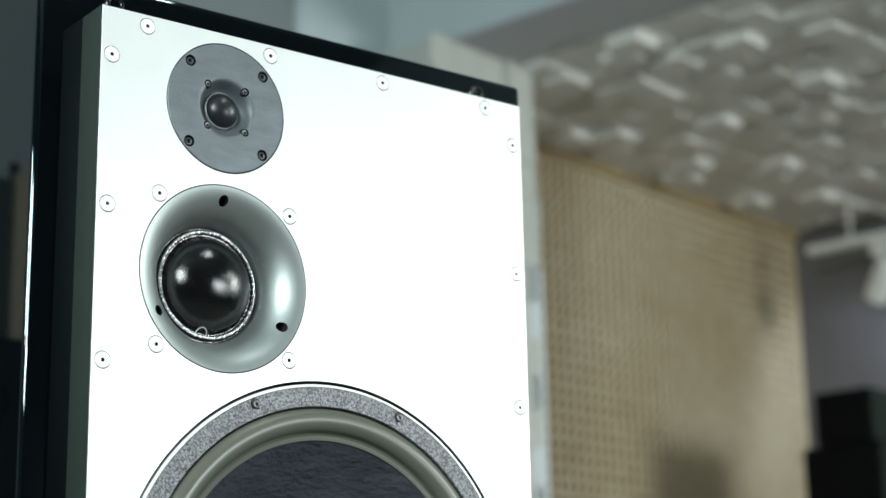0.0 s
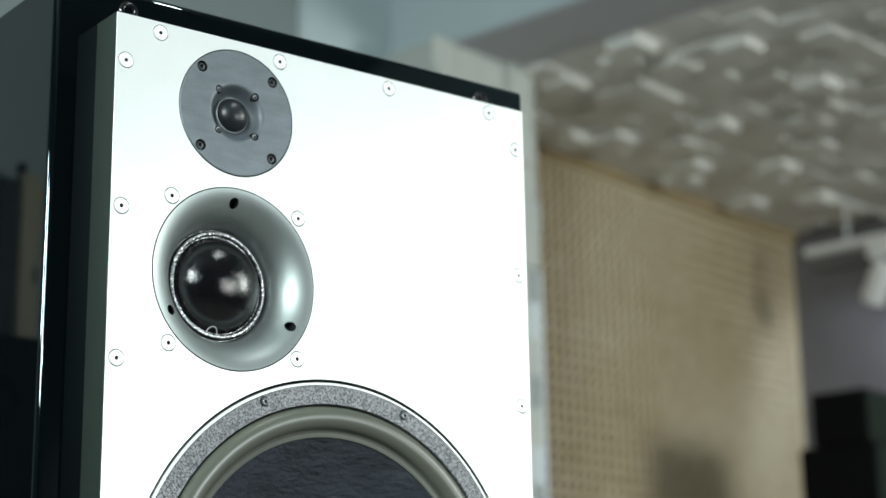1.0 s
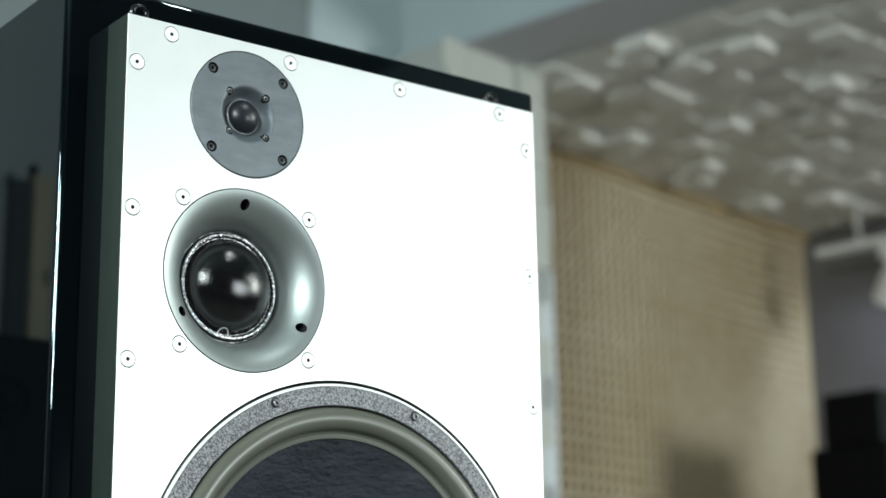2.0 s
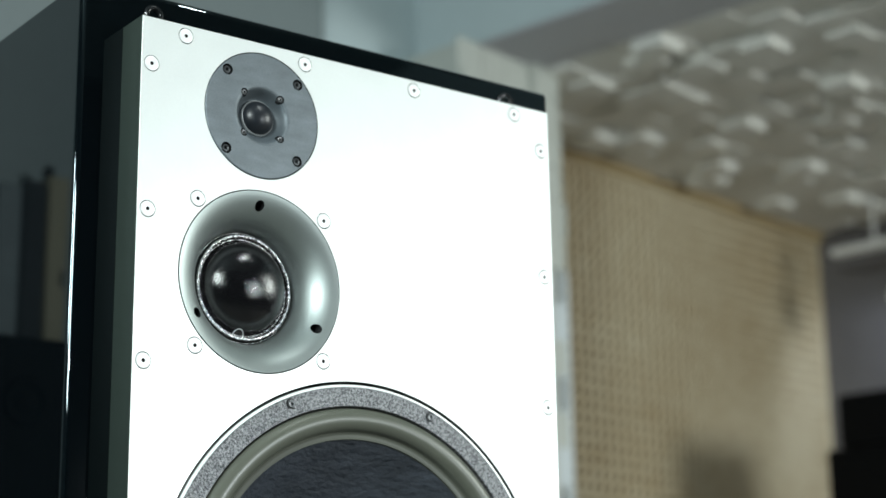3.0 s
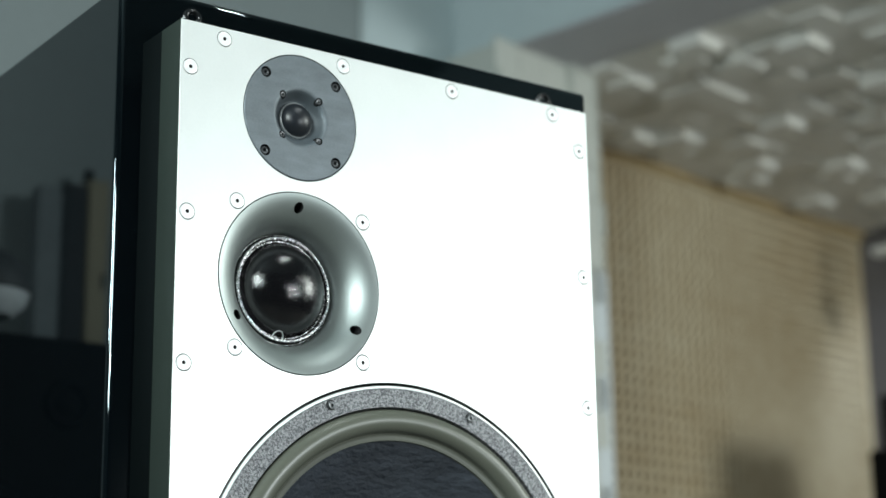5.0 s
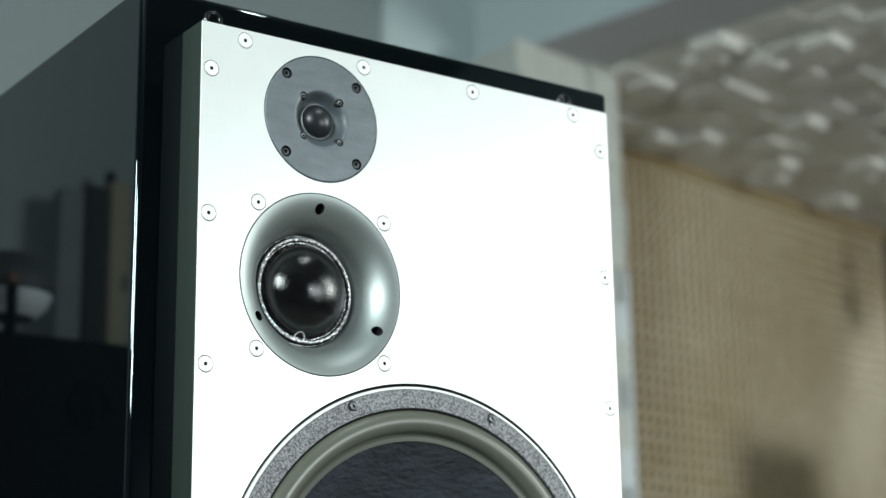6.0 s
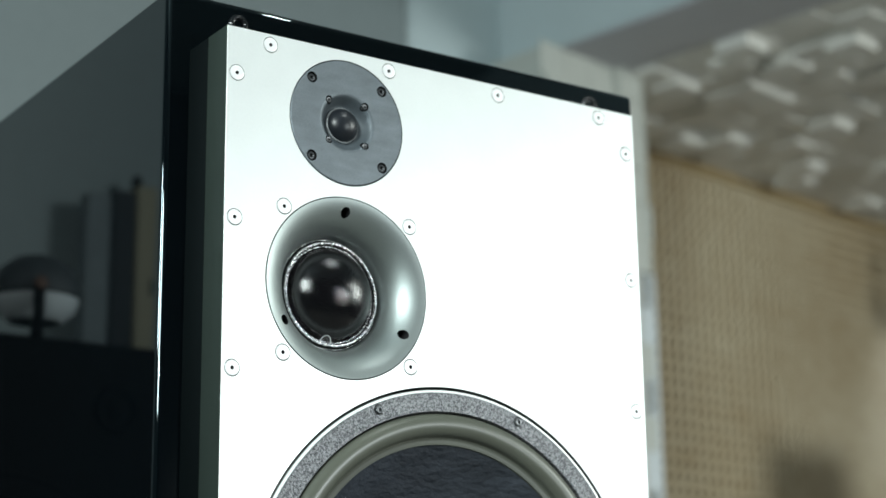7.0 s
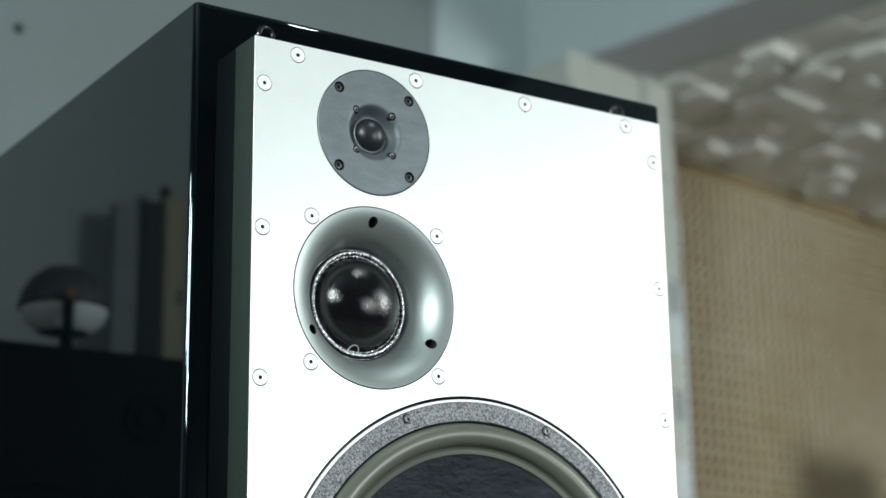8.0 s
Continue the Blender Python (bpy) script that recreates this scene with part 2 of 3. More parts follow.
# how each block hangs, a row of the plan a line, from the wall outwards: D far down, P proud, o a hollow, . in between
HANG = ["....................",
        ".....D.P...D...D....",
        "...o.oD...D.........",
        "...o....P....P..DPP.",
        "PD.P........D.......",
        "...PP..Do.....oP....",
        ".Po.......oP...o....",
        "D.D...o.oP.o........",
        ".o..o..oP..P........",
        ".oD.ooD..oP.........",
        "....o..o............",
        ".o.P................",
        "....o..............."]


def hang(i, j, rng):
    kind = HANG[j][i] if j < len(HANG) and i < len(HANG[0]) else rng.choice("..oP.o.D")
    lo, hi = {"D": (0.033, 0.039), "P": (0.022, 0.028), "o": (0.0, 0.002), ".": (0.009, 0.018)}[kind]
    return rng.uniform(lo, hi)


def skyline_ceiling():
    rng = random.Random(7)
    verts, faces = [], []
    for i in range(21):
        for j in range(44):
            deep = hang(i, j, rng)
            u0, n1 = CELL_U + i * CELL, min(CELL_N - j * CELL, -0.001)
            u1, n0 = min(u0 + CELL - 0.001, U1 - 0.002), CELL_N - (j + 1) * CELL + 0.001
            if u1 <= u0 + 0.01:
                continue
            z1, z0 = CEIL_Z + 0.01, CEIL_Z - deep
            k = len(verts)
            b = 0.002
            verts += [(u0, n0, z1), (u1, n0, z1), (u1, n1, z1), (u0, n1, z1)]
            verts += [(u0, n0, z0 + b), (u1, n0, z0 + b), (u1, n1, z0 + b), (u0, n1, z0 + b)]
            verts += [(u0 + b, n0 + b, z0), (u1 - b, n0 + b, z0), (u1 - b, n1 - b, z0), (u0 + b, n1 - b, z0)]
            for s in (0, 4):
                faces += [(k + s + a, k + s + (a + 1) % 4, k + s + 4 + (a + 1) % 4, k + s + 4 + a) for a in range(4)]
            faces.append((k + 11, k + 10, k + 9, k + 8))
    me = bpy.data.meshes.new("ceiling_foam")
    me.from_pydata(verts, [], faces)
    bm = bmesh.new()
    bm.from_mesh(me)
    box((-0.455, -44 * CELL, CEIL_Z + 0.004), (U1, 0.0, CEIL_Z + 0.05), bm=bm)
    return bm


structure("ceiling_diffuser", skyline_ceiling(), "foam", "white foam skyline ceiling of square blocks at uneven depths", "ceiling", smooth=False)


# drilled acoustic boards
PITCH, HOLE = 0.032, 0.0094


def drilled_board(c0, c1, rows_z, u_min, u_max, z_low):
    """Holes at columns c0..c1 and the heights rows_z; the front lies at n = 0."""
    verts, faces = [], []

    def quad(ua, ub, za, zb):
        k = len(verts)
        verts.extend([(ua, 0, za), (ub, 0, za), (ub, 0, zb), (ua, 0, zb)])
        faces.append((k, k + 1, k + 2, k + 3))

    n_ = 16
    for c in range(c0, c1 + 1):
        for z in rows_z:
            u, k = c * PITCH, len(verts)
            for a in range(n_):
                co, si = math.cos(2 * math.pi * a / n_), math.sin(2 * math.pi * a / n_)
                s = PITCH / 2 / max(abs(co), abs(si))
                verts.extend([(u + s * co, 0, z + s * si), (u + HOLE * co, 0, z + HOLE * si), (u + HOLE * co, 0.014, z + HOLE * si)])
            for a in range(n_):
                b = (a + 1) % n_
                faces.append((k + 3 * a, k + 3 * b, k + 3 * b + 1, k + 3 * a + 1))
                faces.append((k + 3 * a + 1, k + 3 * b + 1, k + 3 * b + 2, k + 3 * a + 2))
    ua, ub = (c0 - 0.5) * PITCH, (c1 + 0.5) * PITCH
    top, low = rows_z[0] + PITCH / 2, rows_z[-1] - PITCH / 2
    quad(u_min, ua, low, top) if ua - u_min > 1e-4 else None
    quad(ub, u_max, low, top) if u_max - ub > 1e-4 else None
    quad(u_min, u_max, z_low, low)
    quad(u_min, u_max, top, CEIL_Z)
    me = bpy.data.meshes.new("board")
    me.from_pydata(verts, [], faces)
    bm = bmesh.new()
    bm.from_mesh(me)
    return bm


ROWS = [0.7547 + PITCH - k * PITCH for k in range(44)]
wall = tagged(new("wall_perforated"), "drilled pale birch acoustic wall boards under a pine strip", "wall", kind="structure")
wall.matrix_basis = ROOM
part("panel", drilled_board(-22, 6, ROWS, -0.72, 0.2072, FLOOR_Z), "ply", wall, smooth=False)
part("panel", drilled_board(7, 35, ROWS, 0.2088, U1 - 0.001, FLOOR_Z), "ply", wall, smooth=False)
# dark sheet behind the boards, so that the holes read dark
part("backing", box((-0.72, 0.016, FLOOR_Z), (U1 - 0.001, 0.058, CEIL_Z)), "void", wall, "dark backing behind the drilled holes")
structure("trim", box((-0.42, -0.016, 0.783), (U1 - 0.001, -0.001, CEIL_Z - 0.001), 0.002), "pine", "honey coloured pine strip along the top of the wall", "trim")


# pier clad with foam blocks
PIER = 0.0745


def foam_pier():
    rng = random.Random(11)
    pier = tagged(new("wall_pier"), "cream foam block pier standing before the drilled wall", "pier", kind="structure")
    pier.matrix_basis = ROOM
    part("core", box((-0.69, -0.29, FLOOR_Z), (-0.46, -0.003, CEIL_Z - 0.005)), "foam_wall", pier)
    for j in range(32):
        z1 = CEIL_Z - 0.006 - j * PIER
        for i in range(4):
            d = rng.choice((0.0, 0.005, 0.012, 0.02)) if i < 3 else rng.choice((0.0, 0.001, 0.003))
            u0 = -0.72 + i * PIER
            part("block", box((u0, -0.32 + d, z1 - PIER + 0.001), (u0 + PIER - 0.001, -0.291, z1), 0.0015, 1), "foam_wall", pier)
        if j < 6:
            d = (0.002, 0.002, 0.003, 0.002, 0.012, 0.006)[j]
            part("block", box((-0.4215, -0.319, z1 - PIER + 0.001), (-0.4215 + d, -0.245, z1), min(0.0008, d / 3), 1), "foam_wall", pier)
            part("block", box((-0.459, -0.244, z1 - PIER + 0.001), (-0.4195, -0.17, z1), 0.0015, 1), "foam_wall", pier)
    part("flank", box((-0.459, -0.319, FLOOR_Z), (-0.410, -0.17, CEIL_Z - 0.007 - 6 * PIER), 0.002, 2), "white_paint", pier, "smooth white painted flank below the foam")


foam_pier()


# ---- the loudspeaker ----
W, SIDE_L, SIDE_R, TOP = 0.4085, 0.0362, 0.0290, 0.0342
BAFFLE, CAB_LOW, DEEP = 0.033, -1.10, 0.66


def hexagon_well(bm, r, y0, y1):
    a = [bm.verts.new((r * math.cos(k * math.pi / 3), y0, r * math.sin(k * math.pi / 3))) for k in range(6)]
    b = [bm.verts.new((r * math.cos(k * math.pi / 3), y1, r * math.sin(k * math.pi / 3))) for k in range(6)]
    for k in range(6):
        bm.faces.new((a[k], a[(k + 1) % 6], b[(k + 1) % 6], b[k]))
    bm.faces.new(b[::-1])


def screw_mesh(name, r, sink, proud, well):
    """A flat countersunk head with a socket, on the y axis; the head stands proud of y = 0."""
    bm = lathe([(r * 0.55, sink), (r, sink * 0.35), (r, -proud * 0.4), (r * 0.93, -proud), (well * 1.5, -proud), (well, -proud + 0.0003), (well * 0.96, sink * 0.55), (0, sink * 0.6)], 28)
    me = bpy.data.meshes.new(name)
    bmesh.ops.recalc_face_normals(bm, faces=bm.faces)
    bm.to_mesh(me)
    bm.free()
    me.polygons.foreach_set("use_smooth", [True] * len(me.polygons))
    me.set_sharp_from_angle(angle=radians(30))
    return me


def put(name, me, parent, x, y, z, turn=0.0, label=""):
    ob = new(name, me)
    ob.parent = parent
    ob.matrix_basis = pose(x, y, z, 0, turn, 0)
    if label:
        tagged(ob, label)
    return ob


TW = (0.1086, -0.0612)
MID = (0.1095, -0.1972)
WOOF = (W / 2 + 0.001, -0.4530)
R_TW, R_MID, R_WOOF = 0.0521, 0.0726, 0.1848


def loudspeaker():
    sp = empty("loudspeaker", pose(0, 0, 0), "large black lacquered loudspeaker with a brushed silver front plate", "loudspeaker")
    part("cabinet", drilled(box((-SIDE_L, BAFFLE, CAB_LOW), (W + SIDE_R, BAFFLE + DEEP, TOP), 0.0045, 4), [WOOF], 0.170, -0.05, 0.22, 64), "lacquer", sp, "mirror gloss black lacquered cabinet")
    # screws round the front plate
    spots = [(0.0382 + 0.1103 * k, -0.0090) for k in range(4)]
    spots += [(x, -0.0380 - 0.1165 * k) for x in (0.0090, W - 0.0095) for k in range(9)]
    k45 = 0.0816 / math.sqrt(2)
    spots += [(MID[0] + sx * k45, MID[1] + sz * k45) for sx in (-1, 1) for sz in (-1, 1)]
    holes = [(*TW, R_TW + 0.0007, 96), (*MID, R_MID + 0.0008, 112), (*WOOF, R_WOOF, 160)] + [(x, z, 0.0066, 28) for x, z in spots]
    low = CAB_LOW + 0.03
    outline = [(0, low), (W, low), (W, 0), (0, 0)]
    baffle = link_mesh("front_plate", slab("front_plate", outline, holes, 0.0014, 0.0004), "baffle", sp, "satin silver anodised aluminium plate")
    # only faces toward the front stay silver; edges take the dark colour
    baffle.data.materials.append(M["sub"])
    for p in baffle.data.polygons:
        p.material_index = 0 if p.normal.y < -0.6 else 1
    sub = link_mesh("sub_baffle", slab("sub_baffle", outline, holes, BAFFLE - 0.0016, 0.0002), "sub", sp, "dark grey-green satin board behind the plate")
    sub.matrix_basis = pose(0, 0.0015, 0)
    head = screw_mesh("screw", 0.0060, 0.004, 0.0004, 0.0015)
    head.materials.append(M["steel"])
    head.materials.append(M["recess"])
    for p in head.polygons:
        p.material_index = 1 if math.hypot(p.center.x, p.center.z) < 0.0017 and p.center.y > -0.0003 else 0
    rng = random.Random(3)
    for x, z in spots:
        put("screw", head, baffle, x, 0, z, rng.uniform(0, 60))
    # sockets for the grille, in the cabinet's front above the plate
    ring = lathe([(0.0035, 0.002), (0.0042, -0.0022), (0.0058, -0.0030), (0.0080, -0.0022), (0.0086, 0.0), (0.0086, 0.001)], 36)
    me = bpy.data.meshes.new("grille_socket")
    bmesh.ops.recalc_face_normals(ring, faces=ring.faces)
    ring.to_mesh(me)
    ring.free()
    me.polygons.foreach_set("use_smooth", [True] * len(me.polygons))
    me.materials.append(M["socket"])
    for x in (0.0262, W - 0.0225):
        put("grille_socket", me, sp, x, BAFFLE, 0.0165, 0, "black rubber grille socket")

    # tweeter
    four = [(sx * 0.0327, sz * 0.0327) for sx in (-1, 1) for sz in (-1, 1)]
    near = [(sx * 0.0168, sz * 0.0168) for sx in (-1, 1) for sz in (-1, 1)]
    tw = part("tweeter", drilled(drilled(lathe([(0.0148, 0.0098), (0.0160, 0.0096), (0.0172, 0.0088), (0.0184, 0.0074), (0.0196, 0.0056), (0.0208, 0.0037), (0.0219, 0.0020), (0.0230, 0.0009), (0.0243, 0.0002), (0.0256, 0.0),
                                        (R_TW - 0.0006, 0.0), (R_TW, 0.0006), (R_TW, 0.013), (0.0148, 0.013), (0.0148, 0.0098)], 96), four, 0.0046, -0.01, 0.02), near, 0.0033, -0.01, 0.02), "plate", sp, "grey brushed round tweeter faceplate", pose(TW[0], -0.0003, TW[1]), angle=40)
    black_bores(tw, four, 0.0046)
    black_bores(tw, near, 0.0033)
    # the dish is the plate's own casting; its shade is coloured in here
    tw.data.materials.append(M["dish_shaded"])
    for p in tw.data.polygons:
        if p.material_index == 0 and max(math.hypot(tw.data.vertices[v].co.x, tw.data.vertices[v].co.z) for v in p.vertices) < 0.0232:
            p.material_index = len(tw.data.materials) - 1
    part("dome", lathe([(0, -0.0010)] + [(0.0139 * math.sin(a), 0.0090 - 0.0100 * math.cos(a)) for a in [k * math.pi / 2 / 14 for k in range(1, 15)]] + [(0.0142, 0.0104)], 64), "dome", tw, "black cloth dome")
    part("dome_ring", lathe([(0.0138, 0.0096), (0.0139, 0.0076), (0.0143, 0.0072), (0.0148, 0.0077), (0.0149, 0.0112)], 72), "bright_ring", tw, "thin bright ring")
    big = lathe([(0, 0.0034), (0.0012, 0.0034), (0.0014, 0.0014), (0.0019, 0.0010), (0.0028, 0.0011), (0.0033, 0.0018), (0.0034, 0.0055)], 24)
    well = lathe([(0, 0.0055), (0.0045, 0.0055), (0.0045, 0.0007)], 28)
    small = lathe([(0, 0.0008), (0.0008, 0.0008), (0.0009, -0.0010), (0.0021, -0.0012), (0.0024, -0.0006), (0.0024, 0.002)], 24)
    low_well = lathe([(0, 0.0062), (0.0032, 0.0062), (0.0032, 0.0022)], 24)
    meshes = []
    for nm, bm, mat in (("screw", big, "dark_steel"), ("screw_well", well, "recess"), ("small_screw", small, "mid_steel"), ("screw_well", low_well, "recess")):
        me = bpy.data.meshes.new(nm)
        bmesh.ops.recalc_face_normals(bm, faces=bm.faces)
        bm.to_mesh(me)
        bm.free()
        me.polygons.foreach_set("use_smooth", [True] * len(me.polygons))
        me.set_sharp_from_angle(angle=radians(30))
        me.materials.append(M[mat])
        meshes.append(me)
    for sx in (-1, 1):
        for sz in (-1, 1):
            put("screw", meshes[0], tw, sx * 0.0327, -0.0004, sz * 0.0327, 20 * sx)
            put("screw_well", meshes[1], tw, sx * 0.0327, 0, sz * 0.0327)
            put("small_screw", meshes[2], tw, sx * 0.0168, 0.0016, sz * 0.0168, 10 * sz)
            put("screw_well", meshes[3], tw, sx * 0.0168, 0, sz * 0.0168)

    # midrange dome in its flare
    flare = [(0.0455, 0.0345)]
    for k in range(25):
        a = radians(80 - (80 - 13) * k / 24)
        flare.append((R_MID - 0.0350 * (math.sin(a) - math.sin(radians(13))), 0.0350 * (math.cos(radians(13)) - math.cos(a))))
    flare += [(R_MID, 0.0345), (0.0455, 0.0345)]
    three = [(0.0621 * math.cos(radians(d)), 0.0621 * math.sin(radians(d))) for d in (90, -30, 210)]
    md = part("midrange", drilled(lathe(flare, 112), three, 0.0041, -0.02, 0.05), "horn", sp, "satin grey flared midrange waveguide", pose(MID[0], -0.0002, MID[1]), angle=50)
    black_bores(md, three, 0.0041)
    ang = [k * math.pi / 2 / 84 for k in range(1, 85)]
    dome = lathe([(0, 0.0065)] + [(0.0378 * math.sin(a), 0.0310 - 0.0245 * math.cos(a)) for a in ang] + [(0.0388, 0.0325)], 230)
    jit = random.Random(5)
    for v in dome.verts:
        v.co.y += jit.gauss(0, 1) * 0.000032 * min(1.0, math.hypot(v.co.x, v.co.z) / 0.006)
    part("dome", dome, "tar", md, "glossy black doped fabric dome", angle=80)
    part("surround", lathe([(0.0380, 0.0325), (0.0387, 0.0290), (0.0394, 0.0298), (0.0404, 0.0278), (0.0415, 0.0272), (0.0428, 0.0282), (0.0441, 0.0330)], 140), "tar", md, "black doped cloth surround", angle=60)
    jit = random.Random(21)
    for r0, y0, tube, rough in ((0.0417, 0.0268, 0.00110, 0.00018), (0.0392, 0.0288, 0.00040, 0.00012), (0.0446, 0.0296, 0.00022, 0.00006)):
        hoop = [(r0 + tube * math.cos(a), y0 + tube * math.sin(a)) for a in [k * math.pi / 4 for k in range(9)]]
        ring = lathe(hoop, 320)
        bmesh.ops.remove_doubles(ring, verts=ring.verts, dist=1e-6)
        for v in ring.verts:
            v.co += Vector((jit.gauss(0, 1), jit.gauss(0, 1), jit.gauss(0, 1))) * rough
        part("trim_ring", ring, "tar_ring", md, "sparkling bright ring", angle=80)
    part("clamp_ring", lathe([(0.0440, 0.0335), (0.0445, 0.0318), (0.0462, 0.0312), (0.0470, 0.0335)], 112), "tar", md, "black clamp ring")
    loop = bpy.data.curves.new("lead_wire", "CURVE")
    loop.dimensions, loop.bevel_depth = "3D", 0.0004
    sp_ = loop.splines.new("POLY")
    sp_.points.add(12)
    for k in range(13):
        a = math.pi * k / 12
        sp_.points[k].co = (-0.006 + 0.005 * math.cos(a), 0.0262 - 0.004 * math.sin(a), -0.0405 + 0.0055 * math.sin(a), 1)
    wire = new("lead_wire", loop)
    wire.data.materials.append(M["bright_ring"])
    wire.parent = md
    # black lining that keeps the drilled holes dark inside
    cup = lathe([(0, 0.013), (0.0040, 0.013), (0.0040, 0.0085)], 28)
    me = bpy.data.meshes.new("bolt_hole")
    cup.to_mesh(me)
    cup.free()
    me.materials.append(M["recess"])
    for x, z in three:
        put("bolt_hole", me, md, x, 0, z)

    # woofer
    wf = part("woofer", lathe([(0.1640, 0.010), (0.1645, 0.0005), (0.1652, -0.0010), (0.1795, -0.0010), (0.1803, -0.0006)], 160), "hammer", sp, "grey hammered woofer chassis ring", pose(WOOF[0], 0.0, WOOF[1]))
    part("rim", lathe([(0.1804, -0.0006), (0.1807, 0.0002), (0.1821, 0.0004), (0.1826, 0.0010), (0.1827, 0.012)], 160), "baffle", wf, "bright machined rim")
    roll = [(0.1638, 0.003)] + [(0.1545 + 0.0092 * math.cos(a), 0.003 - 0.0078 * math.sin(a)) for a in [k * math.pi / 14 for k in range(1, 14)]]
    roll += [(0.1452, 0.0036), (0.1445, 0.0042), (0.1420, 0.0044), (0.1393, 0.0050), (0.1389, 0.0070)]
    part("surround", lathe(roll, 160), "rubber", wf, "olive grey rubber half-roll surround", angle=50)
    cone = [(0.1392, 0.0066), (0.1385, 0.0072)] + [(0.1385 - 0.0885 * k / 10, 0.0072 + 0.078 * (k / 10) ** 0.9) for k in range(1, 11)]
    part("cone", lathe(cone, 128), "cone", wf, "black doped paper cone")
    # cap coloured black rather than as the cone, for the shade deep inside
    part("dust_cap", lathe([(0, 0.098)] + [(0.050 * math.sin(a), 0.086 + 0.012 * math.cos(a)) for a in [k * math.pi / 2 / 10 for k in range(1, 11)]], 64), "recess", wf)
    part("basket", lathe([(0.1640, 0.012), (0.1837, 0.012), (0.1837, 0.0135), (0.1640, 0.0135)], 96), "recess", wf)
    bolt = lathe([(0, 0.0004), (0.0013, 0.0004), (0.0014, -0.0022), (0.0028, -0.0024), (0.0032, -0.0018), (0.0032, 0.001)], 24)
    me = bpy.data.meshes.new("bolt")
    bmesh.ops.recalc_face_normals(bolt, faces=bolt.faces)
    bolt.to_mesh(me)
    bolt.free()
    me.polygons.foreach_set("use_smooth", [True] * len(me.polygons))
    me.set_sharp_from_angle(angle=radians(30))
    me.materials.append(M["mid_steel"])
    # flat black ring, drawn for the dark of the bolt's counterbore
    ring = lathe([(0.0030, 0.0004), (0.0033, -0.00025), (0.0041, -0.00025), (0.0044, 0.0004)], 28)
    shade_me = bpy.data.meshes.new("bolt_shade")
    bmesh.ops.recalc_face_normals(ring, faces=ring.faces)
    ring.to_mesh(shade_me)
    ring.free()
    shade_me.materials.append(M["recess"])
    for k in range(8):
        a = radians(22.5 + 45 * k + 0.5)
        put("bolt", me, wf, 0.1748 * math.cos(a), -0.0006, 0.1748 * math.sin(a), 15 * k)
        put("bolt_shade", shade_me, wf, 0.1753 * math.cos(a), -0.0010, 0.1753 * math.sin(a))
    return sp


loudspeaker()


def speaker_stand():
    st = empty("speaker_stand", pose(W / 2, BAFFLE + DEEP / 2, FLOOR_Z), "black steel stand under the large loudspeaker", "stand")
    h = CAB_LOW - FLOOR_Z
    part("base_plate", box((-0.24, -0.30, 0), (0.24, 0.30, 0.02), 0.003), "black_vinyl", st)
    part("top_plate", box((-0.22, -0.28, h - 0.016), (0.22, 0.28, h), 0.003), "black_vinyl", st)
    for sx in (-1, 1):
        for sy in (-1, 1):
            part("leg", box((sx * 0.17 - 0.025, sy * 0.22 - 0.025, 0.02), (sx * 0.17 + 0.025, sy * 0.22 + 0.025, h - 0.016), 0.003), "black_vinyl", st)


speaker_stand()


# ---- things at the far side of the room ----
def stacked_box(name, label, u0, u1, n0, n1, z0, z1, category="loudspeaker"):
    sp = empty(name, ROOM @ pose((u0 + u1) / 2, (n0 + n1) / 2, z0), label, category, "stack by the slate wall")
    hu, hn, h = (u1 - u0) / 2, (n1 - n0) / 2, z1 - z0
    part("cabinet", box((-hu, -hn, 0), (hu, hn, h), 0.008, 3), "black_vinyl", sp)
    part("front_panel", box((-hu + 0.004, -hn - 0.006, 0.004), (hu - 0.004, -hn + 0.001, h - 0.004), 0.002), "sub", sp, "dark grey front panel")
    return sp


stacked_box("floor_speaker", "wide black box loudspeaker standing on the carpet", 0.40, 0.76, -0.620, -0.423, FLOOR_Z, 0.060)
stacked_box("top_speaker", "smaller black box loudspeaker stacked on a wider one", 0.40, 0.72, -0.605, -0.460, 0.060, 0.185)


def track_light():
    u, n_end, z = 0.927, -0.176, 0.675
    tl = empty("track_light", ROOM @ pose(u, -0.303, CEIL_Z - 0.03), "white spotlight track hung from the ceiling on a thin rod", "track light")
    z0 = z - (CEIL_Z - 0.03)
    part("rail", box((-0.016, -1.5, z0 - 0.011), (0.016, n_end + 0.303, z0 + 0.011), 0.002), "white_metal", tl)
    for y in (0.0, -1.1):
        bm = upright([(0, z0 + 0.01), (0.004, z0 + 0.01), (0.004, 0.02), (0.016, 0.022), (0.016, 0.034), (0, 0.034)], 16)
        part("rod", bm, "white_metal", tl, matrix=pose(0, y, 0))
    hd = part("adapter", box((-0.014, -0.13, z0 - 0.05), (0.014, -0.06, z0 - 0.011), 0.003), "white_metal", tl)
    part("stem", upright([(0, -0.05), (0.007, -0.05), (0.007, 0.0), (0, 0.0)], 14), "white_metal", hd, matrix=pose(0, -0.085, z0 - 0.045))
    bm = upright([(0.024, -0.055), (0.030, -0.060), (0.033, -0.056), (0.033, 0.035), (0.026, 0.052), (0.010, 0.056), (0, 0.056)], 32)
    part("lamp_head", bm, "white_metal", hd, matrix=pose(0, -0.085, z0 - 0.115, 38, -28, 0))


track_light()


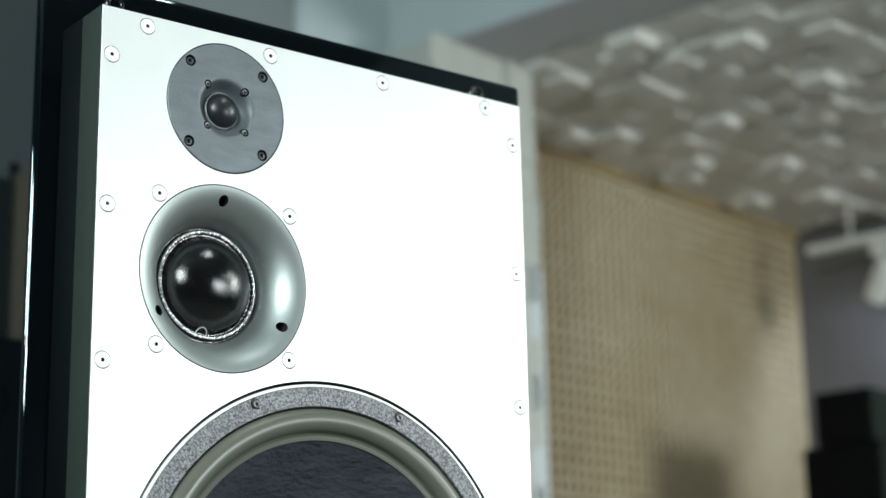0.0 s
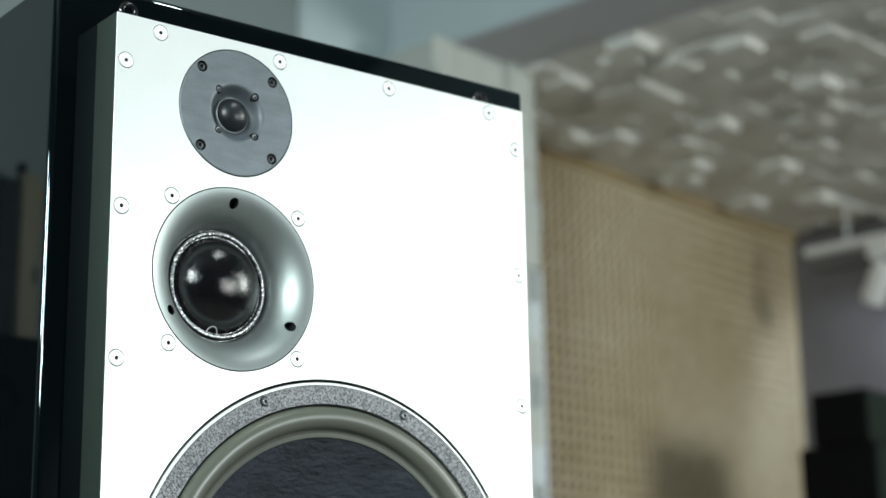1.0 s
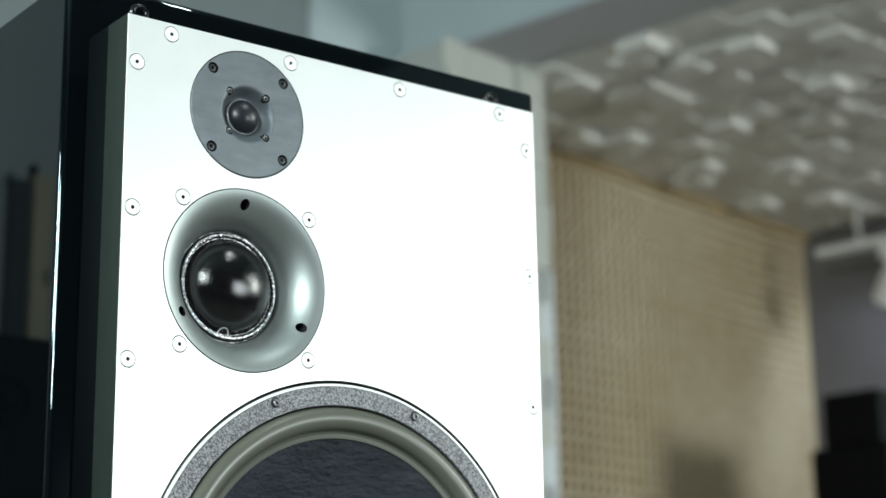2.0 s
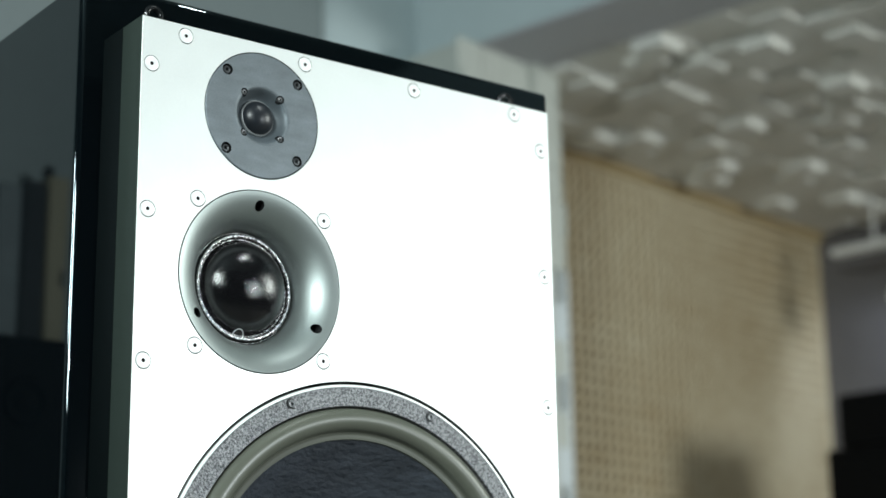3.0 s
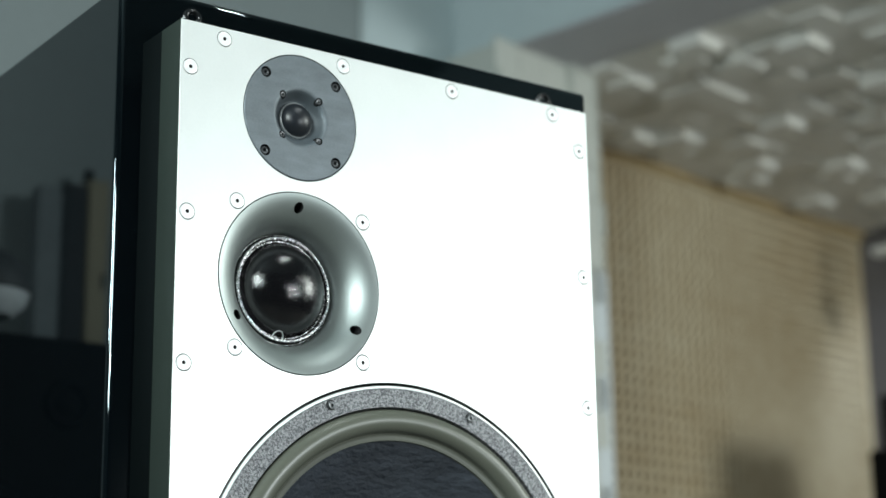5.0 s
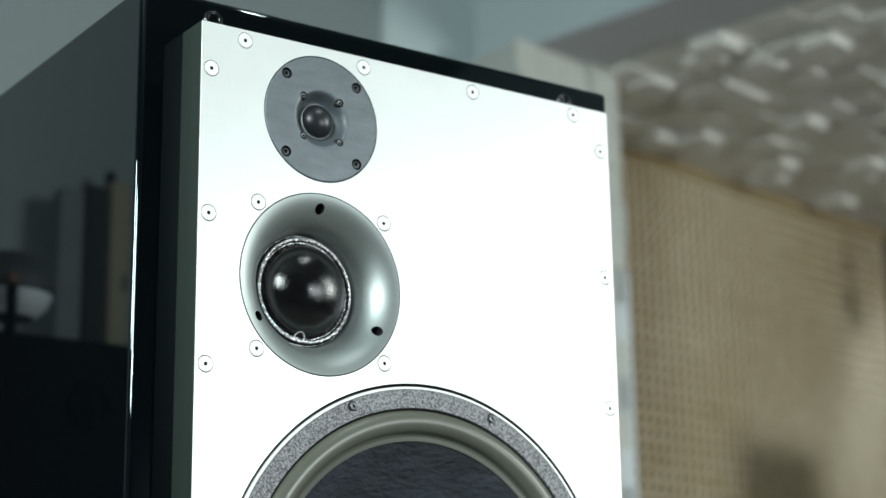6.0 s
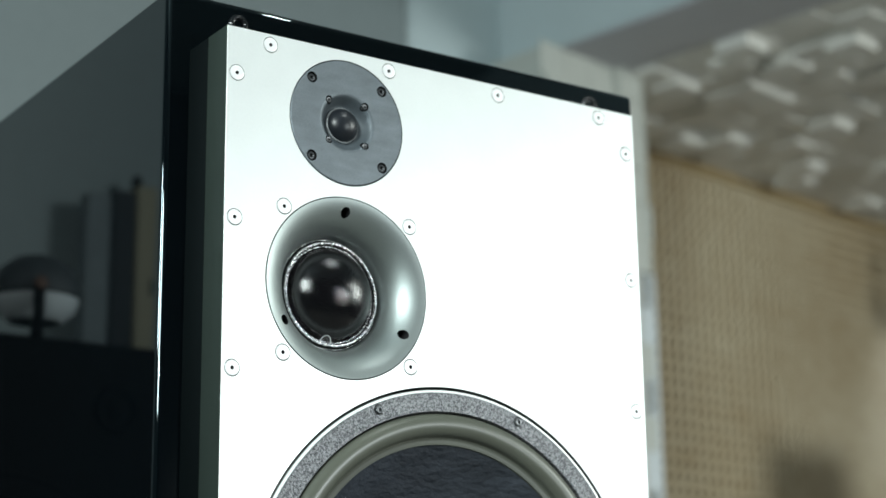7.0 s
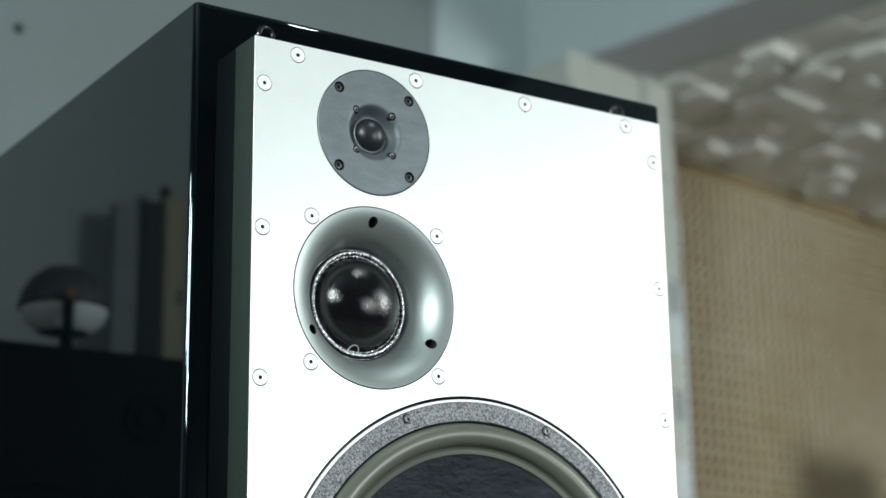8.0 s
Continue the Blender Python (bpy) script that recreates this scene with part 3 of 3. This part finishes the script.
# ---- things beside the loudspeaker, seen in its lacquered flank ----
def second_speaker():
    sp = empty("second_speaker", pose(-0.215, 1.07, FLOOR_Z), "black loudspeaker with rounded corners behind the large one", "loudspeaker")
    h = -0.056 - FLOOR_Z
    part("cabinet", box((-0.232, -0.17, 0), (0.215, 0.19, h), 0.012, 4), "black_vinyl", sp)
    part("driver", lathe([(0.020, 0.004), (0.022, -0.004), (0.028, -0.005), (0.031, 0.0)], 48), "black_vinyl", sp, matrix=pose(-0.17, -0.17, h - 0.085))
    part("driver_dome", lathe([(0, -0.003), (0.012, -0.001), (0.021, 0.004)], 48), "black_vinyl", sp, matrix=pose(-0.17, -0.172, h - 0.085))
    part("woofer", lathe([(0, 0.0), (0.09, 0.004), (0.12, -0.006), (0.15, -0.004), (0.155, 0.002)], 64), "black_vinyl", sp, matrix=pose(-0.03, -0.172, h - 0.33))


second_speaker()


def mushroom_lamp():
    lamp = empty("table_lamp", pose(-0.303, 0.985, -0.056), "small dark domed table lamp with a white enamel bowl", "lamp")
    part("foot", upright([(0, 0), (0.026, 0), (0.026, 0.004), (0.008, 0.009), (0.005, 0.02), (0.005, 0.058), (0, 0.058)], 28), "black_vinyl", lamp)
    part("shade", upright([(0.060, 0.066), (0.057, 0.084), (0.046, 0.104), (0.028, 0.118), (0, 0.124)], 40), "shade", lamp, "dark domed shade")
    part("hub", upright([(0, 0.058), (0.010, 0.058), (0.010, 0.074), (0, 0.074)], 20), "orange", lamp, "orange hub")
    part("strut", box((0.011, -0.064, 0.0), (0.025, -0.056, 0.070), 0.002), "black_vinyl", lamp)
    part("knob", lathe([(0, -0.004), (0.008, -0.003), (0.009, 0.0), (0, 0.002)], 20), "orange", lamp, "orange knob", pose(0.018, -0.064, 0.072))
    part("bowl", upright([(0.008, 0.030), (0.034, 0.034), (0.051, 0.049), (0.056, 0.064)], 40), "milk", lamp, "white enamel bowl")


mushroom_lamp()


def side_panel():
    pn = empty("acoustic_screen", pose(-0.556, 1.24, FLOOR_Z), "birch edged acoustic screen with a dark and a grey strip", "screen")
    h = 0.271 - FLOOR_Z
    part("board", box((-0.032, 0.0, 0), (0.0, 0.05, h), 0.002), "birch_edge", pn)
    # two strips, dark next to the birch and lighter farther off
    part("screen_strip", box((0.0005, 0.004, 0), (0.036, 0.04, h - 0.010), 0.005), "felt", pn, "dark strip beside the birch edge")
    part("screen_strip", box((0.037, 0.010, 0), (0.078, 0.04, h - 0.018), 0.006), "grey_strip", pn, "lighter grey strip")
    part("knob", upright([(0, 0), (0.008, 0), (0.008, 0.014), (0.004, 0.02), (0, 0.02)], 20), "black_vinyl", pn, matrix=pose(-0.006, 0.02, h))
    for k in range(8):
        part("slot", box((-0.028, -0.0012, h - 0.17 - 0.11 * k), (-0.022, 0.002, h - 0.145 - 0.11 * k), 0.0005), "recess", pn)


side_panel()
